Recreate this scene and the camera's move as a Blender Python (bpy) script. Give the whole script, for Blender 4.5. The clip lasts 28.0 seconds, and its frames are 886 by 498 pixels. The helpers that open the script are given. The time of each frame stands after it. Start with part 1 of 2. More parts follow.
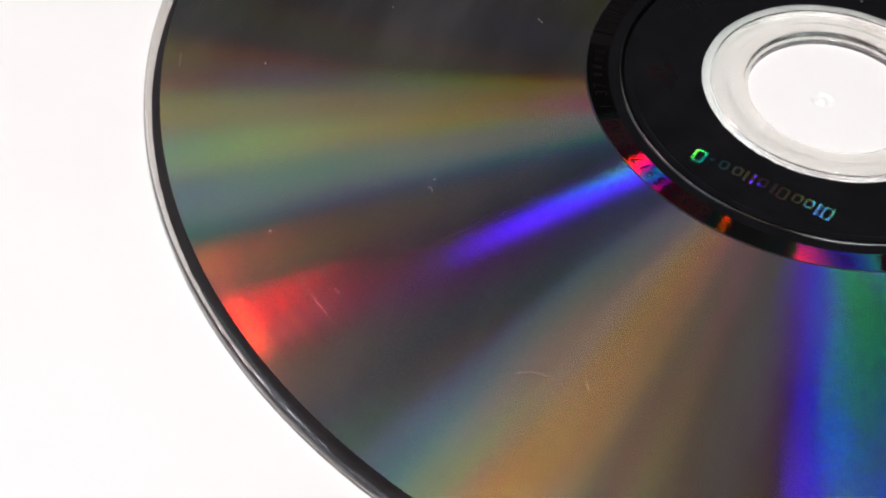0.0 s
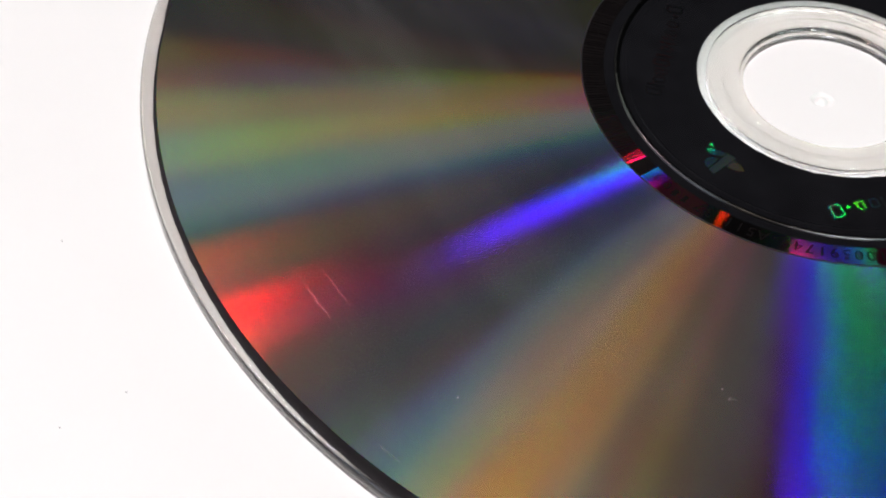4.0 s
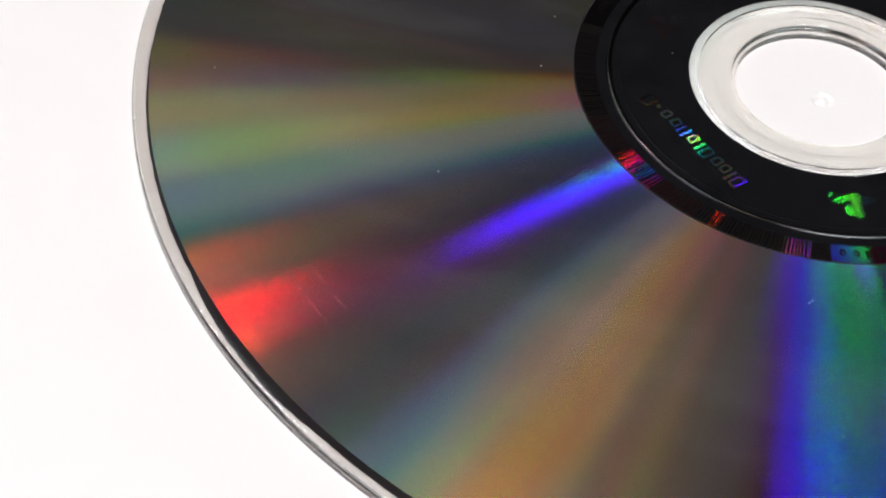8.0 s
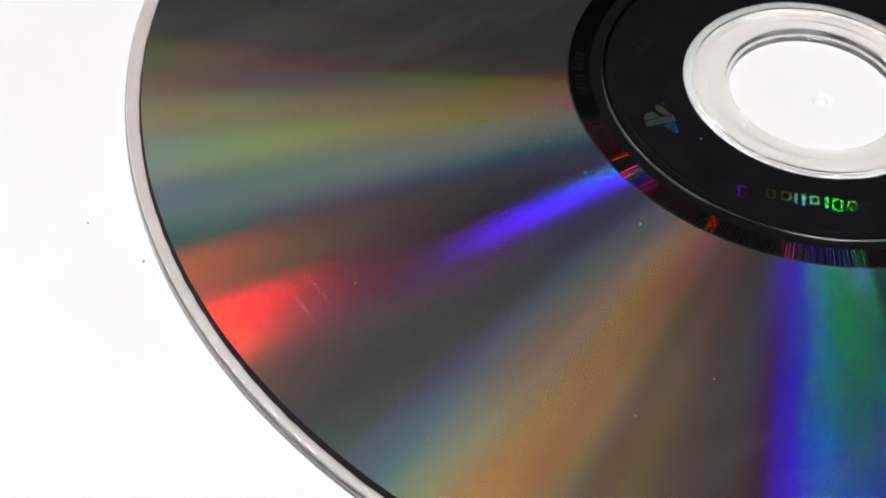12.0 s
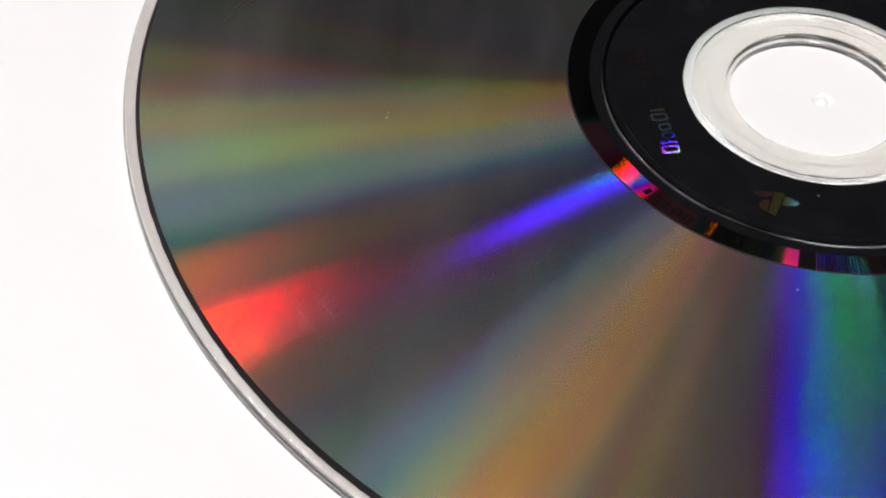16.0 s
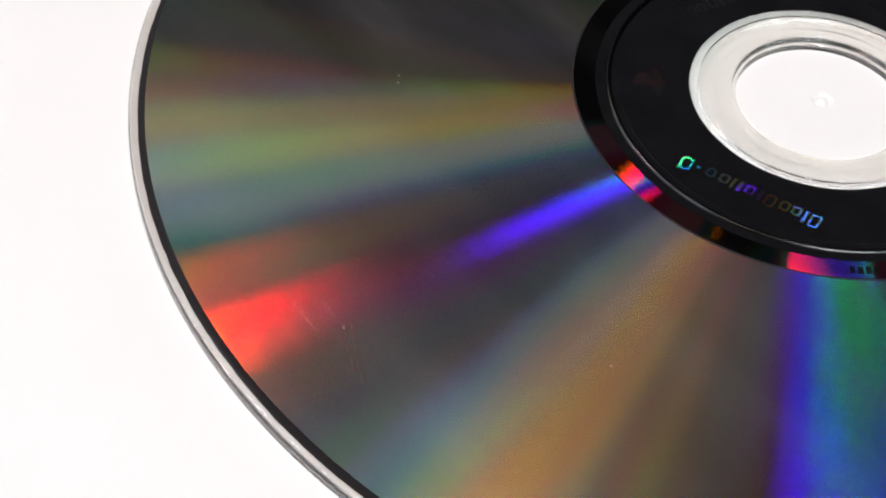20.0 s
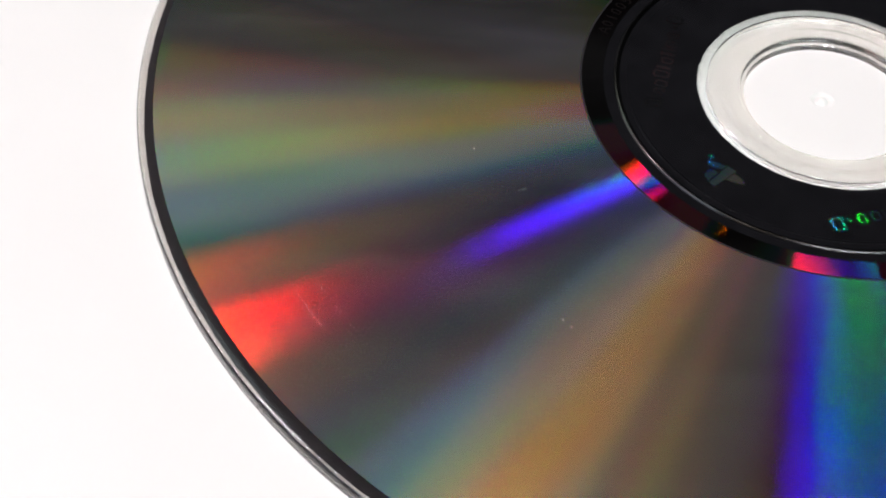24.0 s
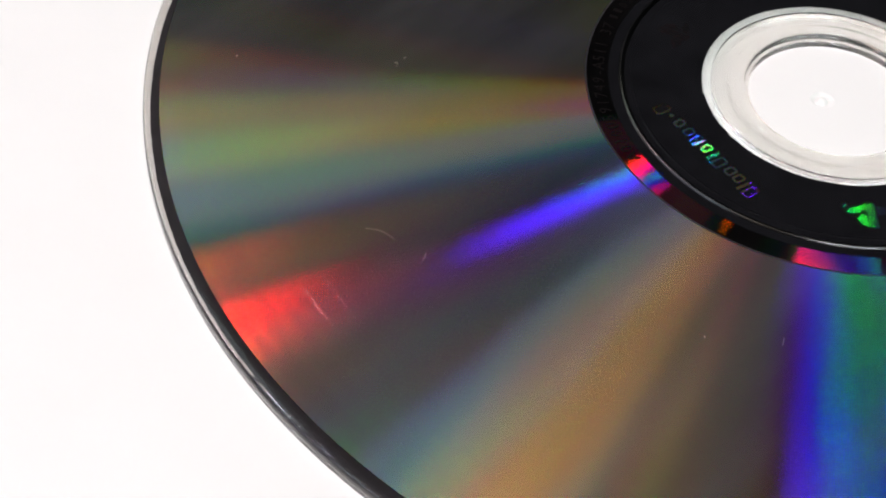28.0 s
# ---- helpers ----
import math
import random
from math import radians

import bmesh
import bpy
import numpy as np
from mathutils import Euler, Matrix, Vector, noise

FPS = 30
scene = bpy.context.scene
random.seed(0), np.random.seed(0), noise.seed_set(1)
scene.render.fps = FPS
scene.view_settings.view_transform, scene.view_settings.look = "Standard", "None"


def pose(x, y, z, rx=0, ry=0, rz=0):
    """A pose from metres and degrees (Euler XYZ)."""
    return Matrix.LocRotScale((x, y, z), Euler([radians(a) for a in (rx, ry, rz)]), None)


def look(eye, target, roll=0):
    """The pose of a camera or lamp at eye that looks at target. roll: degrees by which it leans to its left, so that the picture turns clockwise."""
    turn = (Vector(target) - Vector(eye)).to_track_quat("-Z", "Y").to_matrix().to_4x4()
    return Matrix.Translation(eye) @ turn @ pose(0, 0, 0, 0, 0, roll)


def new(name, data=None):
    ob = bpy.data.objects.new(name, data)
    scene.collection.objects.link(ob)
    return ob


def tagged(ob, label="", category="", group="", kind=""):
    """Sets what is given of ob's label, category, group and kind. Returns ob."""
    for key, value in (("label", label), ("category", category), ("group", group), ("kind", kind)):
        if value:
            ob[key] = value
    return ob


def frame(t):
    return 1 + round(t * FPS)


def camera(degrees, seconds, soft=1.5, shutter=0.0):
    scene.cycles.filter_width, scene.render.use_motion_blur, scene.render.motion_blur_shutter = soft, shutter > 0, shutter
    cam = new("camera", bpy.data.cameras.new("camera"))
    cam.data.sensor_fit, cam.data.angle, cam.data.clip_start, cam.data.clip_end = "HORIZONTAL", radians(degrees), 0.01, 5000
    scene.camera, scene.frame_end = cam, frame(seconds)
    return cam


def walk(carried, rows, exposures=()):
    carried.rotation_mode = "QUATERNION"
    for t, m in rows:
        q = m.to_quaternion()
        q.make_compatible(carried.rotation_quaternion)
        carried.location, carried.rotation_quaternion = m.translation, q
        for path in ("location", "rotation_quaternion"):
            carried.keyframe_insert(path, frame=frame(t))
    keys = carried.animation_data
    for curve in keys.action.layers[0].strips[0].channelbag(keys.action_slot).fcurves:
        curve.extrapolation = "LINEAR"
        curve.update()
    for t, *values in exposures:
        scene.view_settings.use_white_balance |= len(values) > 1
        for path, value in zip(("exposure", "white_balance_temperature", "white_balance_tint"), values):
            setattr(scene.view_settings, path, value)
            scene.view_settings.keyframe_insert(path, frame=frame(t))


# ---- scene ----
MM = 0.001
SPIN = 12.0          # degrees a second, two turns a minute
SECONDS = 28.0

# ---- camera ----
cam = camera(26.75, SECONDS, soft=2.1)
EYE = (0, -129.90 * MM, 107.28 * MM)
AIM = (-25.53 * MM, -29.82 * MM, 0)
walk(cam, [(0.0, look(EYE, AIM, 5.38)), (SECONDS, look(EYE, AIM, 5.38))])

# ---- light ----
world = bpy.data.worlds.new("room_dusk")
world.use_nodes = True
world.node_tree.nodes["Background"].inputs[0].default_value = (0.5, 0.55, 0.6, 1)
world.node_tree.nodes["Background"].inputs[1].default_value = 0.03
scene.world = world
scene.view_settings.exposure = 0.0

EFFICIENCY = 0.062   # share of the light that the grooves send into the first order

# unseen lamps, added and fitted to give the disc its colours: the direction they are seen in from the
# turntable (x, y), half width and half height over distance, turn, brightness, red and blue tint
FITTED_LIGHTS = [
    (-0.631, -0.192, 0.3168, 0.0176, -86.2, 0.154, 1.36, 1.05),
    (-0.380, 0.332, 0.0116, 0.1062, -61.7, 1.600, 1.10, 1.60),
    (-0.338, 0.406, 0.0120, 0.0570, 13.0, 5.000, 1.00, 1.00),
    (0.125, 0.263, 0.1019, 0.0133, -8.7, 3.251, 0.96, 0.99),
    (-0.137, 0.331, 0.0061, 0.0160, -10.0, 4.000, 1.00, 1.00),
    (0.075, 0.177, 0.0667, 0.0325, 171.6, 0.179, 0.90, 1.02),
    (-0.426, 0.076, 0.3087, 0.0147, 181.4, 0.041, 1.19, 1.10),
    (-0.141, -0.082, 0.0653, 0.3033, 44.1, 0.019, 0.99, 0.72),
    (-0.708, 0.462, 0.2112, 0.0818, -17.2, 0.030, 1.27, 0.72),
    (-0.739, 0.079, 0.1358, 0.0302, 112.3, 0.470, 1.32, 0.90),
    (-0.358, -0.219, 0.2395, 0.0468, 23.3, 0.069, 1.27, 0.93),
    (-0.541, 0.078, 0.2854, 0.0118, 121.6, 0.049, 0.95, 1.01),
    (0.114, -0.486, 0.1706, 0.0214, 127.0, 0.591, 1.12, 0.96),
    (0.395, -0.659, 0.0237, 0.2527, -10.2, 0.915, 1.03, 0.88),
    (-0.795, 0.384, 0.1448, 0.0820, 35.7, 0.129, 0.85, 0.80),
    (0.048, 0.190, 0.2623, 0.0974, 53.3, 0.027, 1.10, 1.11),
    (-0.949, 0.060, 0.3334, 0.1815, -20.9, 0.054, 1.11, 1.10),
    (-0.637, 0.694, 0.2391, 0.2077, -54.6, 0.014, 1.05, 1.04),
    (-0.235, 0.261, 0.0610, 0.2095, 9.1, 0.033, 1.19, 0.94),
    (-0.721, 0.038, 0.0381, 0.0616, 17.6, 2.854, 1.40, 1.05),
    (-0.592, -0.088, 0.2825, 0.0733, 5.9, 0.066, 0.72, 1.11),
    (-0.584, 0.413, 0.3716, 0.0674, 26.8, 0.044, 0.81, 1.05),
    (0.048, -0.308, 0.0991, 0.2982, 21.2, 0.027, 0.98, 1.00),
    (-0.715, -0.443, 0.3473, 0.1688, 85.5, 0.060, 1.06, 1.30),
    (0.263, -0.595, 0.0144, 0.0636, -59.7, 2.852, 1.05, 1.04),
    (-0.827, 0.272, 0.2621, 0.0792, 38.0, 0.069, 0.72, 0.85),
    (-0.669, 0.137, 0.2070, 0.0560, 127.8, 0.054, 0.84, 1.03),
    (0.354, -0.577, 0.2153, 0.0263, 9.3, 1.664, 0.93, 1.14),
    (-0.635, 0.504, 0.0830, 0.0748, 97.1, 0.078, 1.25, 0.72),
    (-0.293, -0.167, 0.0890, 0.1984, -13.4, 0.073, 1.45, 0.85),
    (-0.519, -0.373, 0.1244, 0.2551, -37.5, 0.091, 0.72, 1.13),
    (-0.148, -0.038, 0.0513, 0.0715, 57.7, 0.041, 1.34, 0.93),
    (-0.295, -0.309, 0.0494, 0.1676, 14.3, 0.151, 1.04, 0.95),
    (-0.213, -0.347, 0.1952, 0.1367, 63.1, 0.055, 1.24, 0.72),
    (-0.514, -0.798, 0.1009, 0.0644, -49.6, 0.772, 1.44, 1.01),
    (-0.404, -0.151, 0.0344, 0.1045, -16.2, 0.111, 1.02, 0.92),
    (-0.616, -0.206, 0.0280, 0.0942, 37.3, 0.107, 1.08, 1.05),
    (-0.383, 0.012, 0.0484, 0.0960, -19.9, 0.039, 1.02, 1.17),
    (-0.132, -0.193, 0.0330, 0.0689, -33.7, 0.073, 1.06, 1.20),
    (-0.707, 0.571, 0.1519, 0.0835, -15.4, 0.010, 1.21, 0.86),
    (-0.782, 0.509, 0.0400, 0.0559, -2.0, 0.043, 0.96, 1.07),
    (-0.814, 0.425, 0.0693, 0.0693, 19.7, 0.089, 0.94, 0.91),
    (-0.677, 0.205, 0.0442, 0.0558, -16.7, 0.025, 1.11, 0.99),
]


def area_lamp(name, place, basis, width, height, radiance, tint):
    data = bpy.data.lights.new(name, "AREA")
    data.shape, data.size, data.size_y = "RECTANGLE", width, height
    data.energy = radiance * math.pi * width * height
    data.color = tint
    ob = new(name, data)
    ob.matrix_world = Matrix.Translation(place) @ basis.to_4x4()
    return ob


for x, y, ha, hb, turn, strength, red, blue in FITTED_LIGHTS:
    z = math.sqrt(max(1 - x * x - y * y, 0.01))
    way = Vector((x, y, z)).normalized()
    far = min(1.8 / z, 2.3 / max(abs(x), abs(y)))
    u = Vector((0, 1, 0)).cross(way).normalized()
    v = way.cross(u)
    c, s = math.cos(radians(turn)), math.sin(radians(turn))
    u, v = c * u + s * v, c * v - s * u
    basis = Matrix((u, v, way)).transposed()
    area_lamp("fitted_light", way * far, basis, 2 * ha * far, 2 * hb * far, strength / EFFICIENCY, (red, 1, blue))

# unseen lamp added to brighten the white platter, from a side the grooves don't show
key_place = Vector((2.5, -0.9, 1.9))
area_lamp("platter_fill_light", key_place, key_place.normalized().to_track_quat("Z", "Y").to_matrix(), 2.0, 1.6, 3.6, (0.860, 1.040, 1.030))


# ---- materials ----
def material(name):
    m = bpy.data.materials.new(name)
    m.use_nodes = True
    m.node_tree.nodes.clear()
    out = m.node_tree.nodes.new("ShaderNodeOutputMaterial")
    return m, m.node_tree.nodes, m.node_tree.links, out


def noise_node(nodes, links, scale, detail=4, rough=0.55, coord=None):
    n = nodes.new("ShaderNodeTexNoise")
    n.inputs["Scale"].default_value = scale
    n.inputs["Detail"].default_value = detail
    n.inputs["Roughness"].default_value = rough
    if coord is not None:
        links.new(coord, n.inputs["Vector"])
    return n


def ramp_node(nodes, links, source, stops):
    r = nodes.new("ShaderNodeValToRGB")
    while len(r.color_ramp.elements) < len(stops):
        r.color_ramp.elements.new(0.5)
    for e, (p, col) in zip(r.color_ramp.elements, stops):
        e.position, e.color = p, (*col, 1)
    links.new(source, r.inputs[0])
    return r


def plain(name, col, rough=0.5, spread=0.08, scale=400, bump=0.0, metal=0.0, coat=0.0, shine=0.5):
    m, nodes, links, out = material(name)
    b = nodes.new("ShaderNodeBsdfPrincipled")
    tc = nodes.new("ShaderNodeTexCoord")
    n = noise_node(nodes, links, scale, 5, 0.6, tc.outputs["Object"])
    lo = tuple(max(0, v * (1 - spread)) for v in col)
    hi = tuple(min(1, v * (1 + spread)) for v in col)
    r = ramp_node(nodes, links, n.outputs["Fac"], [(0.3, lo), (0.7, hi)])
    links.new(r.outputs[0], b.inputs["Base Color"])
    b.inputs["Roughness"].default_value = rough
    b.inputs["Metallic"].default_value = metal
    b.inputs["Coat Weight"].default_value = coat
    b.inputs["Specular IOR Level"].default_value = shine
    if bump:
        bp = nodes.new("ShaderNodeBump")
        bp.inputs["Strength"].default_value = bump
        bp.inputs["Distance"].default_value = 0.0002
        links.new(n.outputs["Fac"], bp.inputs["Height"])
        links.new(bp.outputs[0], b.inputs["Normal"])
    links.new(b.outputs[0], out.inputs[0])
    return m


def wave_colour(nm):
    """The colour of light of one wavelength, linear."""
    def g(mid, below, above):
        return math.exp(-0.5 * ((nm - mid) / (below if nm < mid else above)) ** 2)
    x = 1.056 * g(599.8, 37.9, 31) + 0.362 * g(442, 16, 26.7) - 0.065 * g(501.1, 20.4, 26.2)
    y = 0.821 * g(568.8, 46.9, 40.5) + 0.286 * g(530.9, 16.3, 31.1)
    z = 1.217 * g(437, 11.8, 36) + 0.681 * g(459, 26, 13.8)
    return np.maximum([3.2406 * x - 1.5372 * y - 0.4986 * z, -0.9689 * x + 1.8758 * y + 0.0415 * z,
                       0.0557 * x - 0.2040 * y + 1.0570 * z], 0)


BANDS = 18
WAVES = np.linspace(402, 675, BANDS)
WAVE_RGB = np.array([wave_colour(w) for w in WAVES])
WAVE_RGB[0] = (0.012, 0, 0.03)
WAVE_RGB[1] = (0.06, 0, 0.12)
WAVE_RGB[2:4, 0] *= 2.2
WAVE_RGB[2:5, 1] = 0
WAVE_RGB[5, 1] *= 0.6
WAVE_RGB[13:15, 1] *= 0.85
WAVE_RGB /= WAVE_RGB.sum(0)


def grating(name, pitches, gloss_rough=0.106, dark=(0.006, 0.006, 0.007), mirror=0.035, wavy=0.003):
    """A mirror with fine concentric grooves; pitches: (nm, share of light, order, usual sine of the
    way in, first and last wave kept). Each band of the spectrum leaves at its own angle across the
    grooves, as sin(out) = sin(in) + wavelength / pitch has it."""
    m, nodes, links, out = material(name)
    tc, geo = nodes.new("ShaderNodeTexCoord"), nodes.new("ShaderNodeNewGeometry")
    flat = nodes.new("ShaderNodeVectorMath")
    flat.operation = "MULTIPLY"
    flat.inputs[1].default_value = (1, 1, 0)
    links.new(tc.outputs["Object"], flat.inputs[0])
    unit = nodes.new("ShaderNodeVectorMath")
    unit.operation = "NORMALIZE"
    links.new(flat.outputs[0], unit.inputs[0])
    turn = nodes.new("ShaderNodeVectorTransform")
    turn.vector_type, turn.convert_from, turn.convert_to = "VECTOR", "OBJECT", "WORLD"
    links.new(unit.outputs[0], turn.inputs[0])
    # noise in the diffuse colour: dust film, with haze painted for blurred room reflections
    haze_map = nodes.new("ShaderNodeMapping")
    haze_map.inputs["Rotation"].default_value = (0, 0, 0.9)
    haze_map.inputs["Scale"].default_value = (1.0, 0.22, 1.0)
    links.new(tc.outputs["Object"], haze_map.inputs["Vector"])
    n1 = noise_node(nodes, links, 110, 5, 0.62, haze_map.outputs[0])
    # the moulded face is a little wavy, most of all near the rim
    length = nodes.new("ShaderNodeVectorMath")
    length.operation = "LENGTH"
    links.new(flat.outputs[0], length.inputs[0])
    sweep = nodes.new("ShaderNodeCombineXYZ")
    far = nodes.new("ShaderNodeMath")
    far.operation = "MULTIPLY"
    far.inputs[1].default_value = 16.0
    links.new(length.outputs["Value"], far.inputs[0])
    links.new(far.outputs[0], sweep.inputs[2])
    mixed = nodes.new("ShaderNodeVectorMath")
    mixed.operation = "ADD"
    links.new(tc.outputs["Object"], mixed.inputs[0])
    links.new(sweep.outputs[0], mixed.inputs[1])
    waves = noise_node(nodes, links, 55, 2, 0.5, mixed.outputs[0])
    swing = nodes.new("ShaderNodeMath")
    swing.operation = "SUBTRACT"
    swing.inputs[1].default_value = 0.5
    links.new(waves.outputs["Fac"], swing.inputs[0])
    rise = nodes.new("ShaderNodeMapRange")
    rise.inputs["From Min"].default_value, rise.inputs["From Max"].default_value = 0.052, 0.058
    rise.inputs["To Min"].default_value, rise.inputs["To Max"].default_value = 0.003, wavy
    links.new(length.outputs["Value"], rise.inputs["Value"])
    much = nodes.new("ShaderNodeMath")
    much.operation = "MULTIPLY"
    links.new(swing.outputs[0], much.inputs[0])
    links.new(rise.outputs[0], much.inputs[1])
    # the warp sits on one side of the disc
    side = nodes.new("ShaderNodeVectorMath")
    side.operation = "DOT_PRODUCT"
    side.inputs[1].default_value = (math.cos(radians(248)), math.sin(radians(248)), 0)
    links.new(unit.outputs[0], side.inputs[0])
    sector = nodes.new("ShaderNodeMapRange")
    sector.inputs["From Min"].default_value, sector.inputs["From Max"].default_value = 0.78, 0.95
    sector.inputs["To Min"].default_value, sector.inputs["To Max"].default_value = 0.25, 1.0
    links.new(side.outputs["Value"], sector.inputs["Value"])
    warp = nodes.new("ShaderNodeMath")
    warp.operation = "MULTIPLY"
    links.new(much.outputs[0], warp.inputs[0])
    links.new(sector.outputs[0], warp.inputs[1])
    lean = nodes.new("ShaderNodeVectorMath")
    lean.operation = "SCALE"
    links.new(turn.outputs[0], lean.inputs[0])
    links.new(warp.outputs[0], lean.inputs["Scale"])
    face = nodes.new("ShaderNodeVectorMath")
    face.operation = "ADD"
    links.new(geo.outputs["Normal"], face.inputs[0])
    links.new(lean.outputs[0], face.inputs[1])
    total = None
    for wave, rgb, (pitch, strength, order, usual, low, high) in [(w, c, p) for p in pitches for w, c in zip(WAVES, WAVE_RGB)]:
        turn_by = order * wave / pitch - usual
        if turn_by > 0.97 or not low <= wave <= high:
            continue
        tilt = 0.5 * (math.asin(turn_by) + math.asin(usual))
        a = nodes.new("ShaderNodeVectorMath")
        a.operation = "SCALE"
        a.inputs["Scale"].default_value = math.sin(tilt)
        links.new(turn.outputs[0], a.inputs[0])
        b = nodes.new("ShaderNodeVectorMath")
        b.operation = "SCALE"
        b.inputs["Scale"].default_value = math.cos(tilt)
        links.new(face.outputs[0], b.inputs[0])
        s = nodes.new("ShaderNodeVectorMath")
        s.operation = "ADD"
        links.new(a.outputs[0], s.inputs[0])
        links.new(b.outputs[0], s.inputs[1])
        g = nodes.new("ShaderNodeBsdfAnisotropic")
        g.distribution = "BECKMANN"
        g.inputs["Color"].default_value = (*(rgb * strength), 1)
        g.inputs["Roughness"].default_value = gloss_rough
        links.new(s.outputs[0], g.inputs["Normal"])
        if total is None:
            total = g
        else:
            add = nodes.new("ShaderNodeAddShader")
            links.new(total.outputs[0], add.inputs[0])
            links.new(g.outputs[0], add.inputs[1])
            total = add
    base = nodes.new("ShaderNodeBsdfAnisotropic")
    base.inputs["Color"].default_value = (mirror, mirror, mirror * 1.05, 1)
    base.inputs["Roughness"].default_value = 0.12
    dif = nodes.new("ShaderNodeBsdfDiffuse")
    haze_film = ramp_node(nodes, links, n1.outputs["Fac"], [(0.36, tuple(v * 0.35 for v in dark)), (0.52, dark), (0.72, tuple(v * 2.4 for v in dark))])
    links.new(haze_film.outputs[0], dif.inputs["Color"])
    for extra in (base, dif):
        add = nodes.new("ShaderNodeAddShader")
        links.new(total.outputs[0], add.inputs[0])
        links.new(extra.outputs[0], add.inputs[1])
        total = add
    links.new(total.outputs[0], out.inputs[0])
    return m


def moulded(name, tint):
    """Thick clear moulding that bends the light."""
    m, nodes, links, out = material(name)
    b = nodes.new("ShaderNodeBsdfPrincipled")
    b.inputs["Base Color"].default_value = (*tint, 1)
    b.inputs["Transmission Weight"].default_value = 1.0
    b.inputs["IOR"].default_value = 1.58
    tc = nodes.new("ShaderNodeTexCoord")
    n = noise_node(nodes, links, 700, 3, 0.5, tc.outputs["Object"])
    r = nodes.new("ShaderNodeMapRange")
    r.inputs["To Min"].default_value, r.inputs["To Max"].default_value = 0.05, 0.1
    links.new(n.outputs["Fac"], r.inputs["Value"])
    links.new(r.outputs[0], b.inputs["Roughness"])
    links.new(b.outputs[0], out.inputs[0])
    return m


M_DATA = grating("data_grooves", [(740, 1.04 * EFFICIENCY, 1, 0.35, 400, 700), (740, 0.52 * EFFICIENCY, 2, 0.6, 400, 700)], dark=(0.0125, 0.0118, 0.0115), wavy=0.11)
# pitches and wave ranges picked by hand to colour the band's patches of reflected light
M_BAND = grating("mirror_band_picked_waves", [(1290, 1.05 * EFFICIENCY, 1, 0.35, 620, 650), (1255, 0.18 * EFFICIENCY, 1, 0.35, 592, 615), (872, 0.09 * EFFICIENCY, 1, 0.35, 425, 470), (870, 0.36 * EFFICIENCY, 1, 0.35, 475, 520)], 0.06, (0.002, 0.002, 0.002), 0.02)
M_HOLO = grating("hologram_foil", [(905, 0.72 * EFFICIENCY, 1, 0.35, 400, 700)], 0.106, (0.0055, 0.0055, 0.006), 0.045)
M_BLACK = plain("black_print", (0.018, 0.016, 0.018), 0.5, 0.25, 900, shine=0.2)
M_BLACK_GLOSS = plain("black_under_plastic", (0.006, 0.006, 0.007), 0.14, 0.25, 300, shine=0.22)
M_RIDGE = plain("moulded_ridge", (0.052, 0.052, 0.052), 0.22, 0.3, 900, metal=1.0)
M_INK = plain("etched_dark", (0.005, 0.004, 0.004), 0.6, 0.2, 2000, shine=0.02)
# grey tints make up for the shadow that the clear plastic doesn't cast
M_RIM = moulded("clear_polycarbonate_rim", (0.52, 0.505, 0.48))
M_HUB = moulded("clear_polycarbonate_hub", (0.585, 0.575, 0.545))
# same plastic, tinted lighter to paint in the brighter light at the collar
M_COLLAR_LIT = moulded("clear_collar_lit_tint", (0.76, 0.765, 0.745))
M_WHITE = plain("white_platter_plastic", (0.80, 0.79, 0.765), 0.45, 0.012, 60, 0.05)
M_DUST = plain("pale_dust", (0.24, 0.235, 0.23), 0.8, 0.2, 3000)
M_DARKDUST = plain("dark_dust", (0.12, 0.10, 0.09), 0.8, 0.3, 3000)
M_SCRATCH = plain("scratched_plastic", (0.11, 0.105, 0.105), 0.09, 0.1, 3000, metal=1.0)
# reddish base colour painted in for the coloured glint of a scratch
M_GLINT = plain("painted_scratch_glint", (0.16, 0.08, 0.05), 0.5, 0.2, 3000)
M_WALL = plain("unseen_room_dark", (0.06, 0.06, 0.062), 0.7, 0.06, 3, 0.1)


# ---- mesh helpers ----
def part(name, bm, mat, parent, label="", smooth=True):
    me = bpy.data.meshes.new(name)
    bm.to_mesh(me)
    bm.free()
    me.materials.append(mat)
    for p in me.polygons:
        p.use_smooth = smooth
    if smooth:
        me.set_sharp_from_angle(angle=radians(28))
    ob = new(name, me)
    ob.parent = parent
    if label:
        tagged(ob, label)
    return ob


def lathe(profile, steps=360, closed=True):
    """Turn a profile of (radius, height) in millimetres round the axis."""
    bm = bmesh.new()
    rings = []
    for i in range(steps):
        a = 2 * math.pi * i / steps
        c, s = math.cos(a), math.sin(a)
        rings.append([bm.verts.new((r * c * MM, r * s * MM, h * MM)) for r, h in profile])
    count = len(profile)
    for i in range(steps):
        A, B = rings[i], rings[(i + 1) % steps]
        for j in range(count if closed else count - 1):
            k = (j + 1) % count
            bm.faces.new((A[j], B[j], B[k], A[k]))
    bmesh.ops.recalc_face_normals(bm, faces=bm.faces)
    return bm


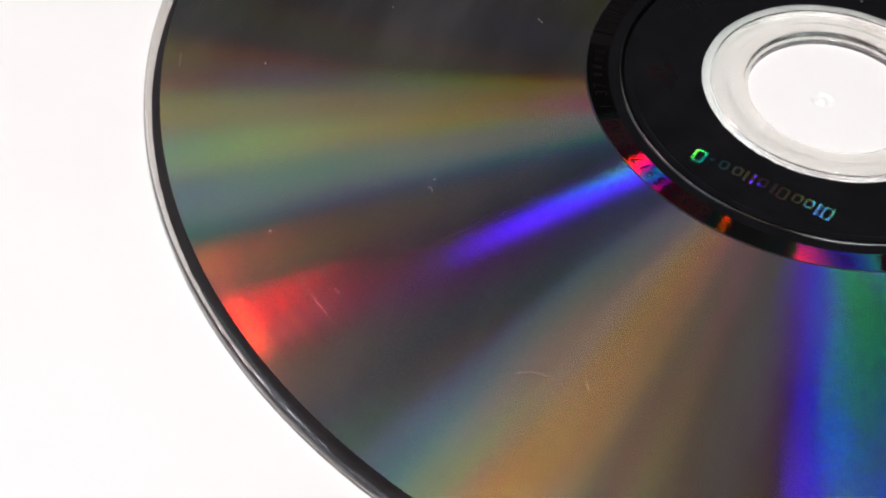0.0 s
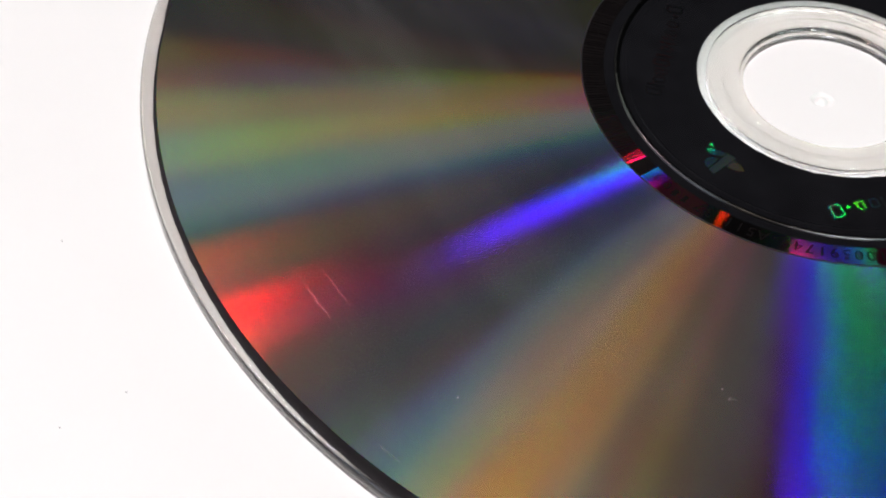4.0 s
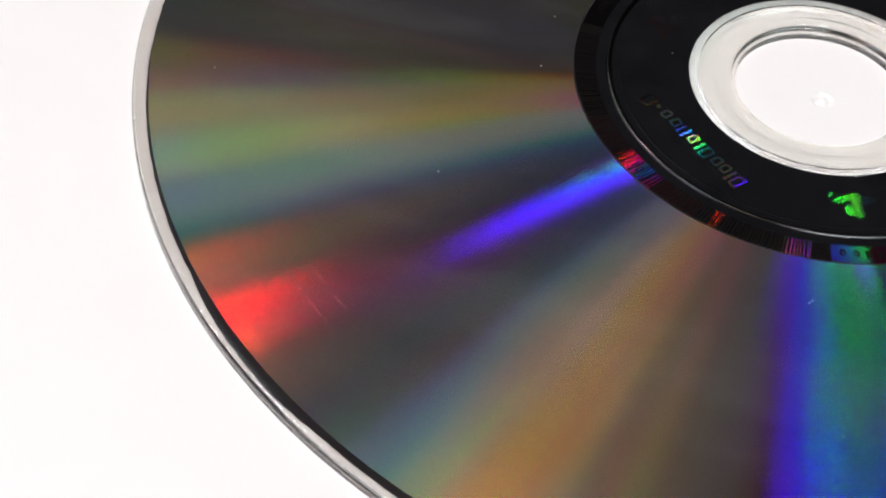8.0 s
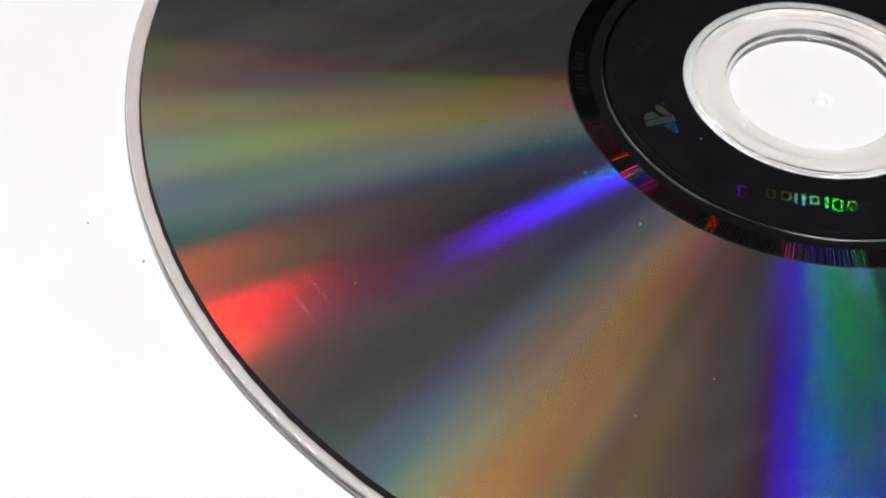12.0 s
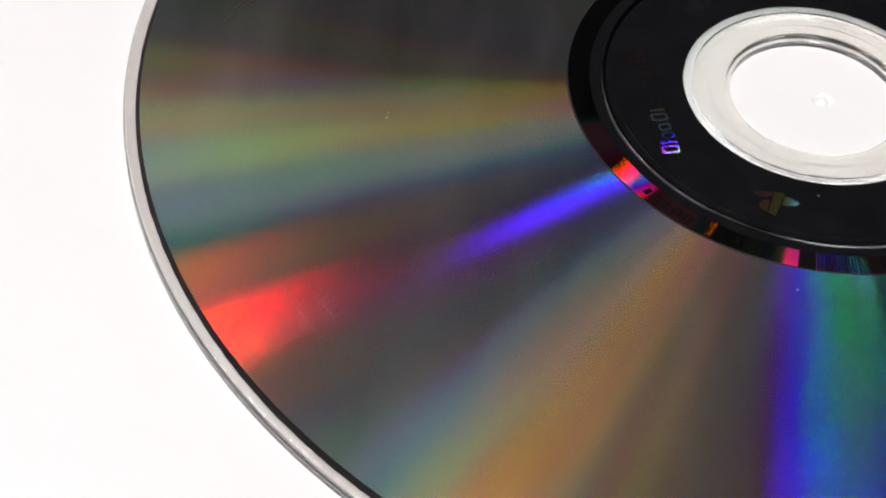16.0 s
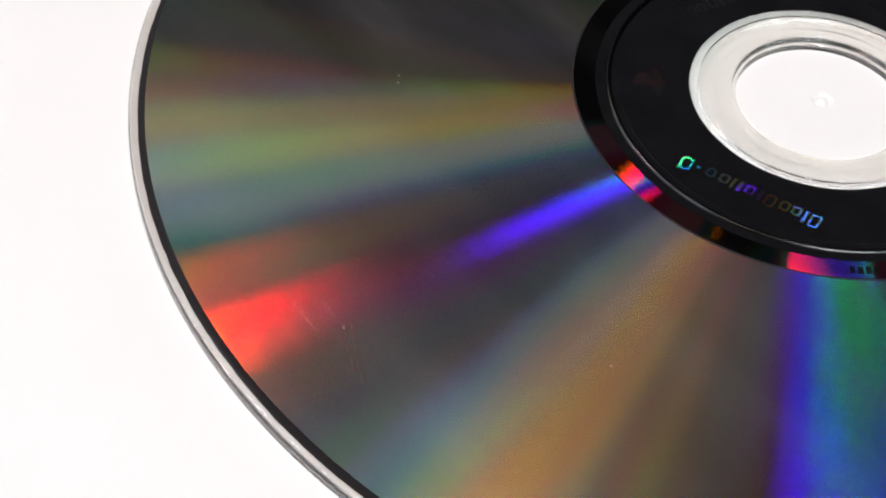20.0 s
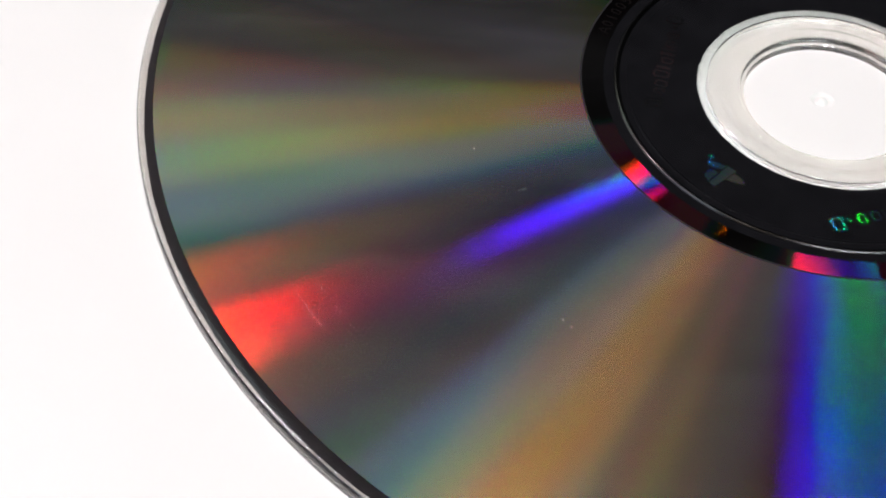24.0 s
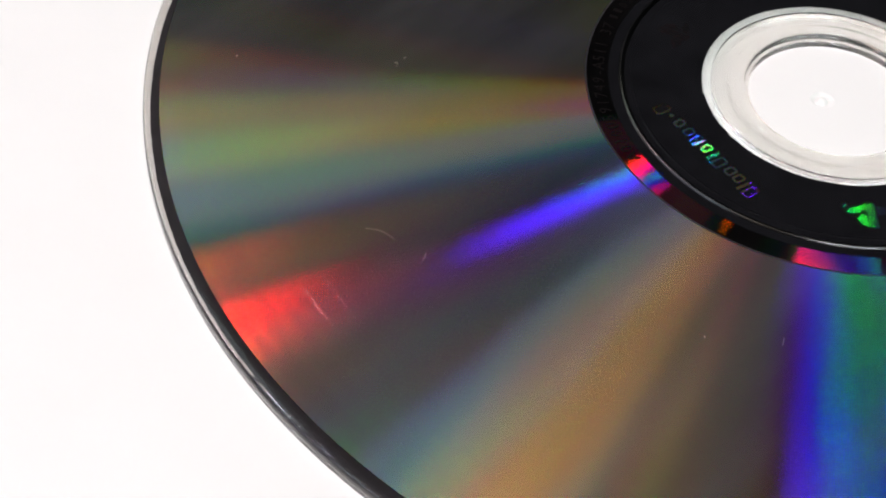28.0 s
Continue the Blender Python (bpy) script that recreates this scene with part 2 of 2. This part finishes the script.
def arc_band(r0, r1, a0, a1, z, steps=None, thick=0.02):
    """A thin slab between two radii (mm) and two angles (degrees)."""
    bm = bmesh.new()
    steps = steps or max(2, int(abs(a1 - a0) / 1.5) + 1)
    rows = []
    for i in range(steps + 1):
        a = radians(a0 + (a1 - a0) * i / steps)
        c, s = math.cos(a), math.sin(a)
        rows.append([bm.verts.new((r * c * MM, r * s * MM, h * MM)) for r, h in ((r0, z), (r1, z), (r1, z + thick), (r0, z + thick))])
    for A, B in zip(rows, rows[1:]):
        for j in range(4):
            k = (j + 1) % 4
            bm.faces.new((A[j], B[j], B[k], A[k]))
    bm.faces.new(rows[0])
    bm.faces.new(rows[-1][::-1])
    bmesh.ops.recalc_face_normals(bm, faces=bm.faces)
    return bm


def annulus(inner, outer, z, steps=720, rings=1):
    """A flat ring whose edges follow functions of the angle (mm), facing up."""
    bm = bmesh.new()
    rows = []
    for i in range(steps):
        a = 2 * math.pi * i / steps
        r0, r1 = inner(a), outer(a)
        rows.append([bm.verts.new((r * math.cos(a) * MM, r * math.sin(a) * MM, z * MM))
                     for r in (r0 + (r1 - r0) * k / rings for k in range(rings + 1))])
    for i in range(steps):
        A, B = rows[i], rows[(i + 1) % steps]
        for j in range(rings):
            bm.faces.new((A[j], A[j + 1], B[j + 1], B[j]))
    return bm


def slab(x0, x1, y0, y1, z0, z1):
    bm = bmesh.new()
    bmesh.ops.create_cube(bm, size=1)
    for v in bm.verts:
        v.co = Vector((x0 if v.co.x < 0 else x1, y0 if v.co.y < 0 else y1, z0 if v.co.z < 0 else z1))
    return bm


# ---- the unseen room added to close the place, dark so the disc mirrors dark ----
def room():
    specs = [("floor", (-3.6, 3.6, -3.6, 3.6, -0.134, -0.034)), ("ceiling", (-3.6, 3.6, -3.6, 3.6, 3.2, 3.3)),
             ("wall_north", (-3.6, 3.6, 3.5, 3.6, -0.034, 3.2)), ("wall_south", (-3.6, 3.6, -3.6, -3.5, -0.034, 3.2)),
             ("wall_east", (3.5, 3.6, -3.5, 3.5, -0.034, 3.2)), ("wall_west", (-3.6, -3.5, -3.5, 3.5, -0.034, 3.2))]
    for name, dims in specs:
        tagged(part(name, slab(*dims), M_WALL, None, "", False), "plain unseen surface added to close the room, dark for its reflections", name.split("_")[0], kind="structure")


# ---- the turntable ----
def turntable():
    t = tagged(new("turntable"), "white round display turntable slowly turning under the disc", "turntable")
    part("base_housing", lathe([(0.01, -34), (88, -34), (90, -32), (90, -13.5), (88, -11.5), (0.01, -11.5)], 120, False), M_WHITE, t)
    rim = [(0.01, -9.8), (98, -9.8)] + [(100 - 1.2 + 1.2 * math.sin(a), -1.2 + 1.2 * math.cos(a)) for a in [radians(90 - 15 * i) for i in range(7)]]
    rim += [(60, 0), (12, 0), (1.05, 0.0)]
    p = part("platter", lathe(rim, 240, False), M_WHITE, t, "glossy white platter top")
    nub = [(1.05, 0.0), (0.95, -0.06), (0.8, -0.22), (0.62, -0.28), (0.5, -0.22), (0.38, -0.02), (0.22, 0.08), (0.01, 0.1)]
    part("centre_nub", lathe(nub, 60, False), M_WHITE, p, "small moulded nub in a dimple at the axis")
    return t, p


# ---- the disc ----
EDGE_TURNS = (0, 20, 30, 52, 60, 66, 100, 128, 134, 141, 147, 175, 200, 235, 246, 290, 330, 360)
EDGE_RADII = (59.15, 59.05, 59.0, 58.95, 58.93, 58.92, 58.92, 58.95, 59.3, 59.35, 59.0, 59.05, 59.4, 59.45, 59.45, 59.45, 59.3, 59.15)


def print_edge(a):
    """Outer edge of the black print: off centre and ragged, with a slip."""
    d = math.degrees(a) % 360
    return float(np.interp(d, EDGE_TURNS, EDGE_RADII)) + 0.05 * noise.noise((45 * math.cos(a), 45 * math.sin(a), 1.0)) + 0.03 * noise.noise((110 * math.cos(a), 110 * math.sin(a), 5.0))


def print_inner(a):
    d = math.degrees(a) % 360
    burr = 0.11 * math.exp(-((d - 254.5) / 1.1) ** 2) + 0.08 * math.exp(-((d - 247) / 1.4) ** 2) + 0.10 * math.exp(-((d - 226) / 1.2) ** 2)
    return 11.72 + burr + 0.035 * noise.noise((30 * math.cos(a), 30 * math.sin(a), 9.0)) + 0.05 * noise.noise((4 * math.cos(a), 4 * math.sin(a), 3.0))


def flat_shape(points, z, thick=0.015):
    """A thin plate from outlines in mm."""
    bm = bmesh.new()
    for outline in points:
        top = [bm.verts.new((x * MM, y * MM, (z + thick) * MM)) for x, y in outline]
        low = [bm.verts.new((x * MM, y * MM, z * MM)) for x, y in outline]
        f = bm.faces.new(top)
        bm.faces.new(low[::-1])
        for i in range(len(top)):
            j = (i + 1) % len(top)
            bm.faces.new((top[i], low[i], low[j], top[j]))
    bmesh.ops.recalc_face_normals(bm, faces=bm.faces)
    return bm


def box(x0, x1, y0, y1, cut=0.12):
    return [(x0 + cut, y0), (x1 - cut, y0), (x1, y0 + cut), (x1, y1 - cut), (x1 - cut, y1), (x0 + cut, y1), (x0, y1 - cut), (x0, y0 + cut)]


# plain frames, bars and a dot in place of the maker's word mark, along a straight line:
# place on the line, width, height, kind
WORD_LINE = 14.02
WORD_BLOCKS = [(5.85, 0.95, 1.55, "frame"), (4.98, 0.3, 1.55, "bar"), (4.13, 0.85, 1.12, "frame"), (3.07, 0.9, 1.15, "frame"), (1.8, 0.95, 1.5, "frame"),
               (0.9, 0.34, 1.35, "bar"), (-0.1, 0.85, 1.12, "frame"), (-1.0, 0.34, 1.35, "bar"), (-1.65, 0.28, 1.3, "bar"), (-2.46, 0.9, 1.12, "frame"),
               (-3.72, 0.85, 1.12, "frame"), (-4.85, 0.46, 0.46, "dot"), (-5.94, 1.1, 1.55, "frame")]
# plain shapes in place of the maker's sign: x along the line, distance from the centre
SIGN_SHAPES = [("sign_stem", [(-0.42, 13.9), (0.45, 13.85), (0.36, 16.75), (-0.3, 16.6)]),
               ("sign_wing", [(0.52, 14.2), (1.2, 14.22), (1.72, 14.4), (1.9, 14.6), (1.5, 14.95), (0.8, 15.22), (0.5, 15.22)]),
               ("sign_wing", [(-0.52, 14.0), (-0.5, 14.55), (-1.2, 14.98), (-1.75, 14.95), (-2.05, 14.72), (-1.6, 14.35)]),
               ("sign_foot", [(-0.5, 15.1), (-0.4, 16.52), (-0.85, 16.42), (-1.18, 16.1), (-1.25, 15.6), (-0.95, 15.2)]),
               ("sign_dot", [(-2.05 + 0.19 * math.cos(0.6 * k), 14.05 + 0.19 * math.sin(0.6 * k)) for k in range(10)])]


def on_line(points, az):
    """From a straight line of writing to the disc: x along the line, y the distance from the centre, in mm."""
    c, s = math.cos(radians(az)), math.sin(radians(az))
    return [(y * c - x * s, y * s + x * c) for x, y in points]


def frame_plate(outer, inner, z, thick=0.015):
    """A thin plate with a hole, from two outlines of as many points."""
    bm = bmesh.new()
    loops = [[bm.verts.new((x * MM, y * MM, h * MM)) for x, y in line] for line, h in ((outer, z), (outer, z + thick), (inner, z + thick), (inner, z))]
    for A, B in zip(loops, loops[1:] + loops[:1]):
        for i in range(len(A)):
            j = (i + 1) % len(A)
            bm.faces.new((A[i], A[j], B[j], B[i]))
    bmesh.ops.recalc_face_normals(bm, faces=bm.faces)
    return bm


def letter_mesh(text, size):
    cu = bpy.data.curves.new("letters", "FONT")
    cu.body, cu.size, cu.align_x, cu.align_y = text, size * MM, "CENTER", "BOTTOM_BASELINE"
    cu.resolution_u = 2
    ob = new("letters", cu)
    dg = bpy.context.evaluated_depsgraph_get()
    me = bpy.data.meshes.new_from_object(ob.evaluated_get(dg))
    bpy.data.objects.remove(ob)
    return me


def band_text(text, az, step, r, size, parent):
    """Dark etched characters on the mirror band, tops outwards, read clockwise."""
    for i, ch in enumerate(text):
        if ch == " ":
            continue
        me = letter_mesh(ch, size)
        me.materials.clear()
        me.materials.append(M_INK)
        a = radians(az - step * i)
        turn = Matrix.Rotation(a - math.pi / 2, 4, "Z")
        ob = new("character", me)
        ob.parent = parent
        ob.matrix_local = Matrix.Translation((r * math.cos(a) * MM, r * math.sin(a) * MM, 1.222 * MM)) @ turn


def optical_disc():
    d = tagged(new("optical_disc"), "dark mirror-like optical disc, data side up, on the white platter", "disc")
    core = lathe([(14.0, 0.06), (58.35, 0.06), (58.35, 1.1), (14.0, 1.1)], 240)
    part("core", core, M_BLACK, d)
    part("label_print", annulus(lambda a: 14.0, print_edge, 0.05, 1440), M_BLACK, d, "black print seen through the clear plastic")
    data = part("data_layer", annulus(lambda a: 22.0, lambda a: 58.7, 1.20, 720, 6), M_DATA, d, "grooved mirror layer with rainbow sheen")
    # clear rim: rounded outer edge and a fine moulding step
    low = [(60.0 + 0.08 * math.sin(a), 0.14 - 0.1 * math.cos(a)) for a in [radians(22.5 * k) for k in range(5)]]
    high = [(59.78 + 0.3 * math.cos(a), 0.92 + 0.28 * math.sin(a)) for a in [radians(15 * k) for k in range(7)]]
    rim = [(58.37, 0.04)] + low + [(60.08, 0.54), (60.02, 0.56), (60.02, 0.62), (60.08, 0.64)] + high + [(58.74, 1.2), (58.66, 1.19), (58.37, 1.1)]
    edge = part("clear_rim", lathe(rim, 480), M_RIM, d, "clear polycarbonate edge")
    # clamping ring: two bonded halves, the upper with a rounded lip set back from the lower
    lip = [(7.86 + 0.95 * (1 - math.sin(a)), 0.66 + 0.46 * math.cos(a)) for a in [radians(11.25 * k) for k in range(9)]]
    waves = [(10.84, 1.13), (10.72, 1.17), (10.5, 1.185), (10.3, 1.17), (10.05, 1.12), (9.8, 1.10), (9.5, 1.12), (9.32, 1.165), (9.2, 1.17), (9.08, 1.12), (8.98, 1.105), (8.88, 1.12)]
    hub = [(7.5, 0.03), (9.25, 0.03), (9.6, 0.085), (9.85, 0.095), (10.1, 0.085), (10.4, 0.03), (10.9, 0.03), (10.9, 1.08)] + waves + lip + [(7.86, 0.6), (7.56, 0.58), (7.5, 0.52)]
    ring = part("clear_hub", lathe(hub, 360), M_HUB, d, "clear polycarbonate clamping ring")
    collar = part("hub_collar", lathe([(10.93, 0.03), (13.9, 0.03), (13.9, 1.14), (11.0, 1.14), (10.93, 1.09)], 360), M_COLLAR_LIT, d, "clear collar round the clamping ring, tinted lighter as if better lit")
    edge.visible_shadow = ring.visible_shadow = collar.visible_shadow = False      # shadows switched off so the platter under the clear plastic stays bright
    part("inner_ring", annulus(print_inner, lambda a: 20.0, 1.17, 1440, 2), M_BLACK_GLOSS, d, "glossy black inner ring with a ragged inner edge")
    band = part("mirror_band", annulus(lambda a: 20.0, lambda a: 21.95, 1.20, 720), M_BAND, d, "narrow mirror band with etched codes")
    part("band_edge", lathe([(21.9, 1.16), (22.05, 1.16), (22.05, 1.206), (21.9, 1.206)], 360), M_BLACK, d)
    ridge = [(18.56, 1.165), (18.68, 1.22), (18.80, 1.30), (18.92, 1.31), (19.02, 1.24), (19.08, 1.165)]
    part("stacking_ring", lathe(ridge, 360, False), M_RIDGE, d, "thin raised ring catching the light")
    part("groove_ring", lathe([(17.75, 1.165), (17.85, 1.19), (18.0, 1.19), (18.1, 1.165)], 360, False), M_BLACK_GLOSS, d)
    # hologram marks, three times round the ring
    for k in range(3):
        turn = 120 * k
        for x, wide, high, sort in WORD_BLOCKS:
            if sort == "dot":
                shape = [(x + wide / 2 * math.cos(0.5236 * i), WORD_LINE + 0.55 + wide / 2 * math.sin(0.5236 * i)) for i in range(12)]
                part("word_dot", flat_shape([on_line(shape, 256.2 + turn)], 1.175), M_HOLO, d, "", False)
            elif sort == "bar":
                part("word_bar", flat_shape([on_line(box(x - wide / 2, x + wide / 2, WORD_LINE, WORD_LINE + high, 0.05), 256.2 + turn)], 1.175), M_HOLO, d, "", False)
            else:
                outer = box(x - wide / 2, x + wide / 2, WORD_LINE, WORD_LINE + high, 0.2)
                inner = box(x - wide / 2 + 0.21, x + wide / 2 - 0.21, WORD_LINE + 0.2, WORD_LINE + high - 0.2, 0.1)
                part("word_frame", frame_plate(on_line(outer, 256.2 + turn), on_line(inner, 256.2 + turn), 1.175), M_HOLO, d, "", False)
        for name, outline in SIGN_SHAPES:
            part(name, flat_shape([on_line(outline, 195.5 + turn)], 1.175), M_HOLO, d, "", False)
    return d, band


def wear(d):
    """Two fine circular scratches, stray fibres and dust lying on the data side, and two painted scratch glints."""
    for r, w, slope in ((52.2, 0.004, 28.6), (50.25, 0.0025, 28.8)):
        h = w * math.tan(radians(slope))
        part("scratch", lathe([(r, 1.203 + h), (r + w, 1.203)], 720, False), M_SCRATCH, d, "fine circular scratch")
    specks = [(38.63, 220.8), (52.4, 221.3), (38.09, 15.4), (50.27, 353.9), (37.2, 319.7), (37.89, 14.5), (42.45, 118.0), (24.44, 84.7), (47.46, 87.5), (53.17, 104.4),
              (24.83, 101.3), (13.32, 89.0), (26.6, 182.6), (36.48, 124.1), (32.64, 286.0), (37.11, 318.3), (39.86, 186.4), (37.85, 219.7), (26.91, 182.0), (49.9, 198.7)]
    rng = random.Random(3)
    for r, az in specks:
        bm = bmesh.new()
        bmesh.ops.create_icosphere(bm, subdivisions=1, radius=1)
        sx, sy = rng.uniform(0.05, 0.11), rng.uniform(0.04, 0.07)
        turn = Matrix.Rotation(rng.uniform(0, 6.28), 3, "Z")
        for v in bm.verts:
            v.co = turn @ Vector((v.co.x * sx * rng.uniform(0.7, 1.3), v.co.y * sy * rng.uniform(0.7, 1.3), v.co.z * 0.03))
            v.co += Vector((r * math.cos(radians(az)), r * math.sin(radians(az)), 1.22))
            v.co *= MM
        part("dust_speck", bm, M_DUST, d)
    # stray fibres, then two reddish scratch glints drawn likewise: a place, heading, length and bend
    lint_and_glints = [(43.47, 250.4, 197.8, 2.7, 55, M_DUST), (42.76, 254.5, 117.8, 1.2, 25, M_DUST), (31.02, 296.4, 117.6, 0.9, 20, M_DUST), (38.52, 221.7, 127.7, 0.7, 15, M_DUST),
            (57.18, 197.6, 288.1, 2.0, 12, M_DUST), (49.5, 353.9, 58, 6.2, 8, M_GLINT), (49.9, 353.3, 59, 5.0, 8, M_GLINT)]
    for r, az, head, length, bend, stuff in lint_and_glints:
        x, y = r * math.cos(radians(az)), r * math.sin(radians(az))
        bm, rows, steps = bmesh.new(), [], 14
        for i in range(steps + 1):
            a = radians(head + bend * (i / steps - 0.5))
            thin = 0.013 * (0.5 + 0.5 * math.sin(math.pi * i / steps))
            side = Vector((-math.sin(a), math.cos(a), 0))
            mid = Vector((x, y, 1.225 + thin))
            rows.append([bm.verts.new((mid + side * (thin * math.cos(t)) + Vector((0, 0, thin * math.sin(t)))) * MM) for t in (0, 1.57, 3.14, 4.71)])
            x += math.cos(a) * length / steps
            y += math.sin(a) * length / steps
        for A, B in zip(rows, rows[1:]):
            for k in range(4):
                bm.faces.new((A[k], A[(k + 1) % 4], B[(k + 1) % 4], B[k]))
        part("lint_glint_line", bm, stuff, d)


def platter_dust(p):
    rng = random.Random(8)
    for r, az, s in ((64.82, 71.5, 0.10), (61.59, 76.3, 0.13), (74.25, 26.7, 0.10), (67.15, 168.9, 0.07), (67.54, 182.9, 0.07), (73.11, 183.4, 0.06)):
        bm = bmesh.new()
        bmesh.ops.create_icosphere(bm, subdivisions=1, radius=1)
        for v in bm.verts:
            v.co = Vector((v.co.x * s * rng.uniform(0.7, 1.4), v.co.y * s * rng.uniform(0.6, 1.1), v.co.z * 0.04 + 0.02))
            v.co += Vector((r * math.cos(radians(az)), r * math.sin(radians(az)), 0))
            v.co *= MM
        part("dust_speck", bm, M_DARKDUST, p)


def band_bars(d):
    """Plain blocks for the maker's name and the codes that cannot be read."""
    for az, w in ((59.0, 0.9), (57.5, 0.9), (56.1, 0.9), (54.7, 0.9), (52.0, 1.2), (50.2, 1.2), (48.4, 1.2), (46.6, 1.2), (197.3, 1.0), (194.5, 1.1)):
        part("code_bar", arc_band(20.55, 21.35, az - w / 2, az + w / 2, 1.201, 2, 0.008), M_INK, d, "", False)


def dark_gaps(d):
    """Two unlit stretches of the band, before and after the barcode."""
    for a0, a1 in ((84.3, 88.2), (181.8, 186.1)):
        part("dark_gap", arc_band(19.98, 21.93, a0, a1, 1.201, 6, 0.01), M_INK, d, "", False)


def barcode(d):
    rng = random.Random(5)
    az = 88.5
    while az < 181:
        w = rng.choice((0.42, 0.42, 0.55, 0.8))
        part("barcode_bar", arc_band(19.98, 21.93, az, az + w, 1.201, 2, 0.012), M_INK, d, "", False)
        az += w + rng.choice((0.2, 0.2, 0.26, 0.36))


# ---- build ----
room()
table, platter = turntable()
disc, band = optical_disc()
band_text("A0100591749-A511", 249.3, 2.70, 20.35, 1.55, disc)
band_text("37", 203.8, 2.5, 20.35, 1.55, disc)
band_text("00", 191.86, 3.0, 20.42, 1.2, disc)
band_text("IFPI L5", 78.6, 1.35, 20.55, 1.0, disc)
barcode(disc)
band_bars(disc)
dark_gaps(disc)
wear(disc)
platter_dust(platter)


def motions():
    off, start = 0.8611 * MM, 25.91      # the disc lies a little off the platter's axis
    lean = Matrix.Rotation(-0.0025, 4, Vector((-math.sin(radians(158)), math.cos(radians(158)), 0)))      # slight lean, fitted to the disc's outline as the camera sees it
    n = 56
    rows_p, rows_d = [], []
    for i in range(n + 1):
        t = SECONDS * i / n
        turned = pose(0, 0, 0, 0, 0, SPIN * t) @ lean
        shift = Matrix.Translation((off * math.cos(radians(start)), off * math.sin(radians(start)), 0))
        rows_p.append((t, turned))
        rows_d.append((t, turned @ shift))
    walk(platter, rows_p)
    walk(disc, rows_d)


motions()
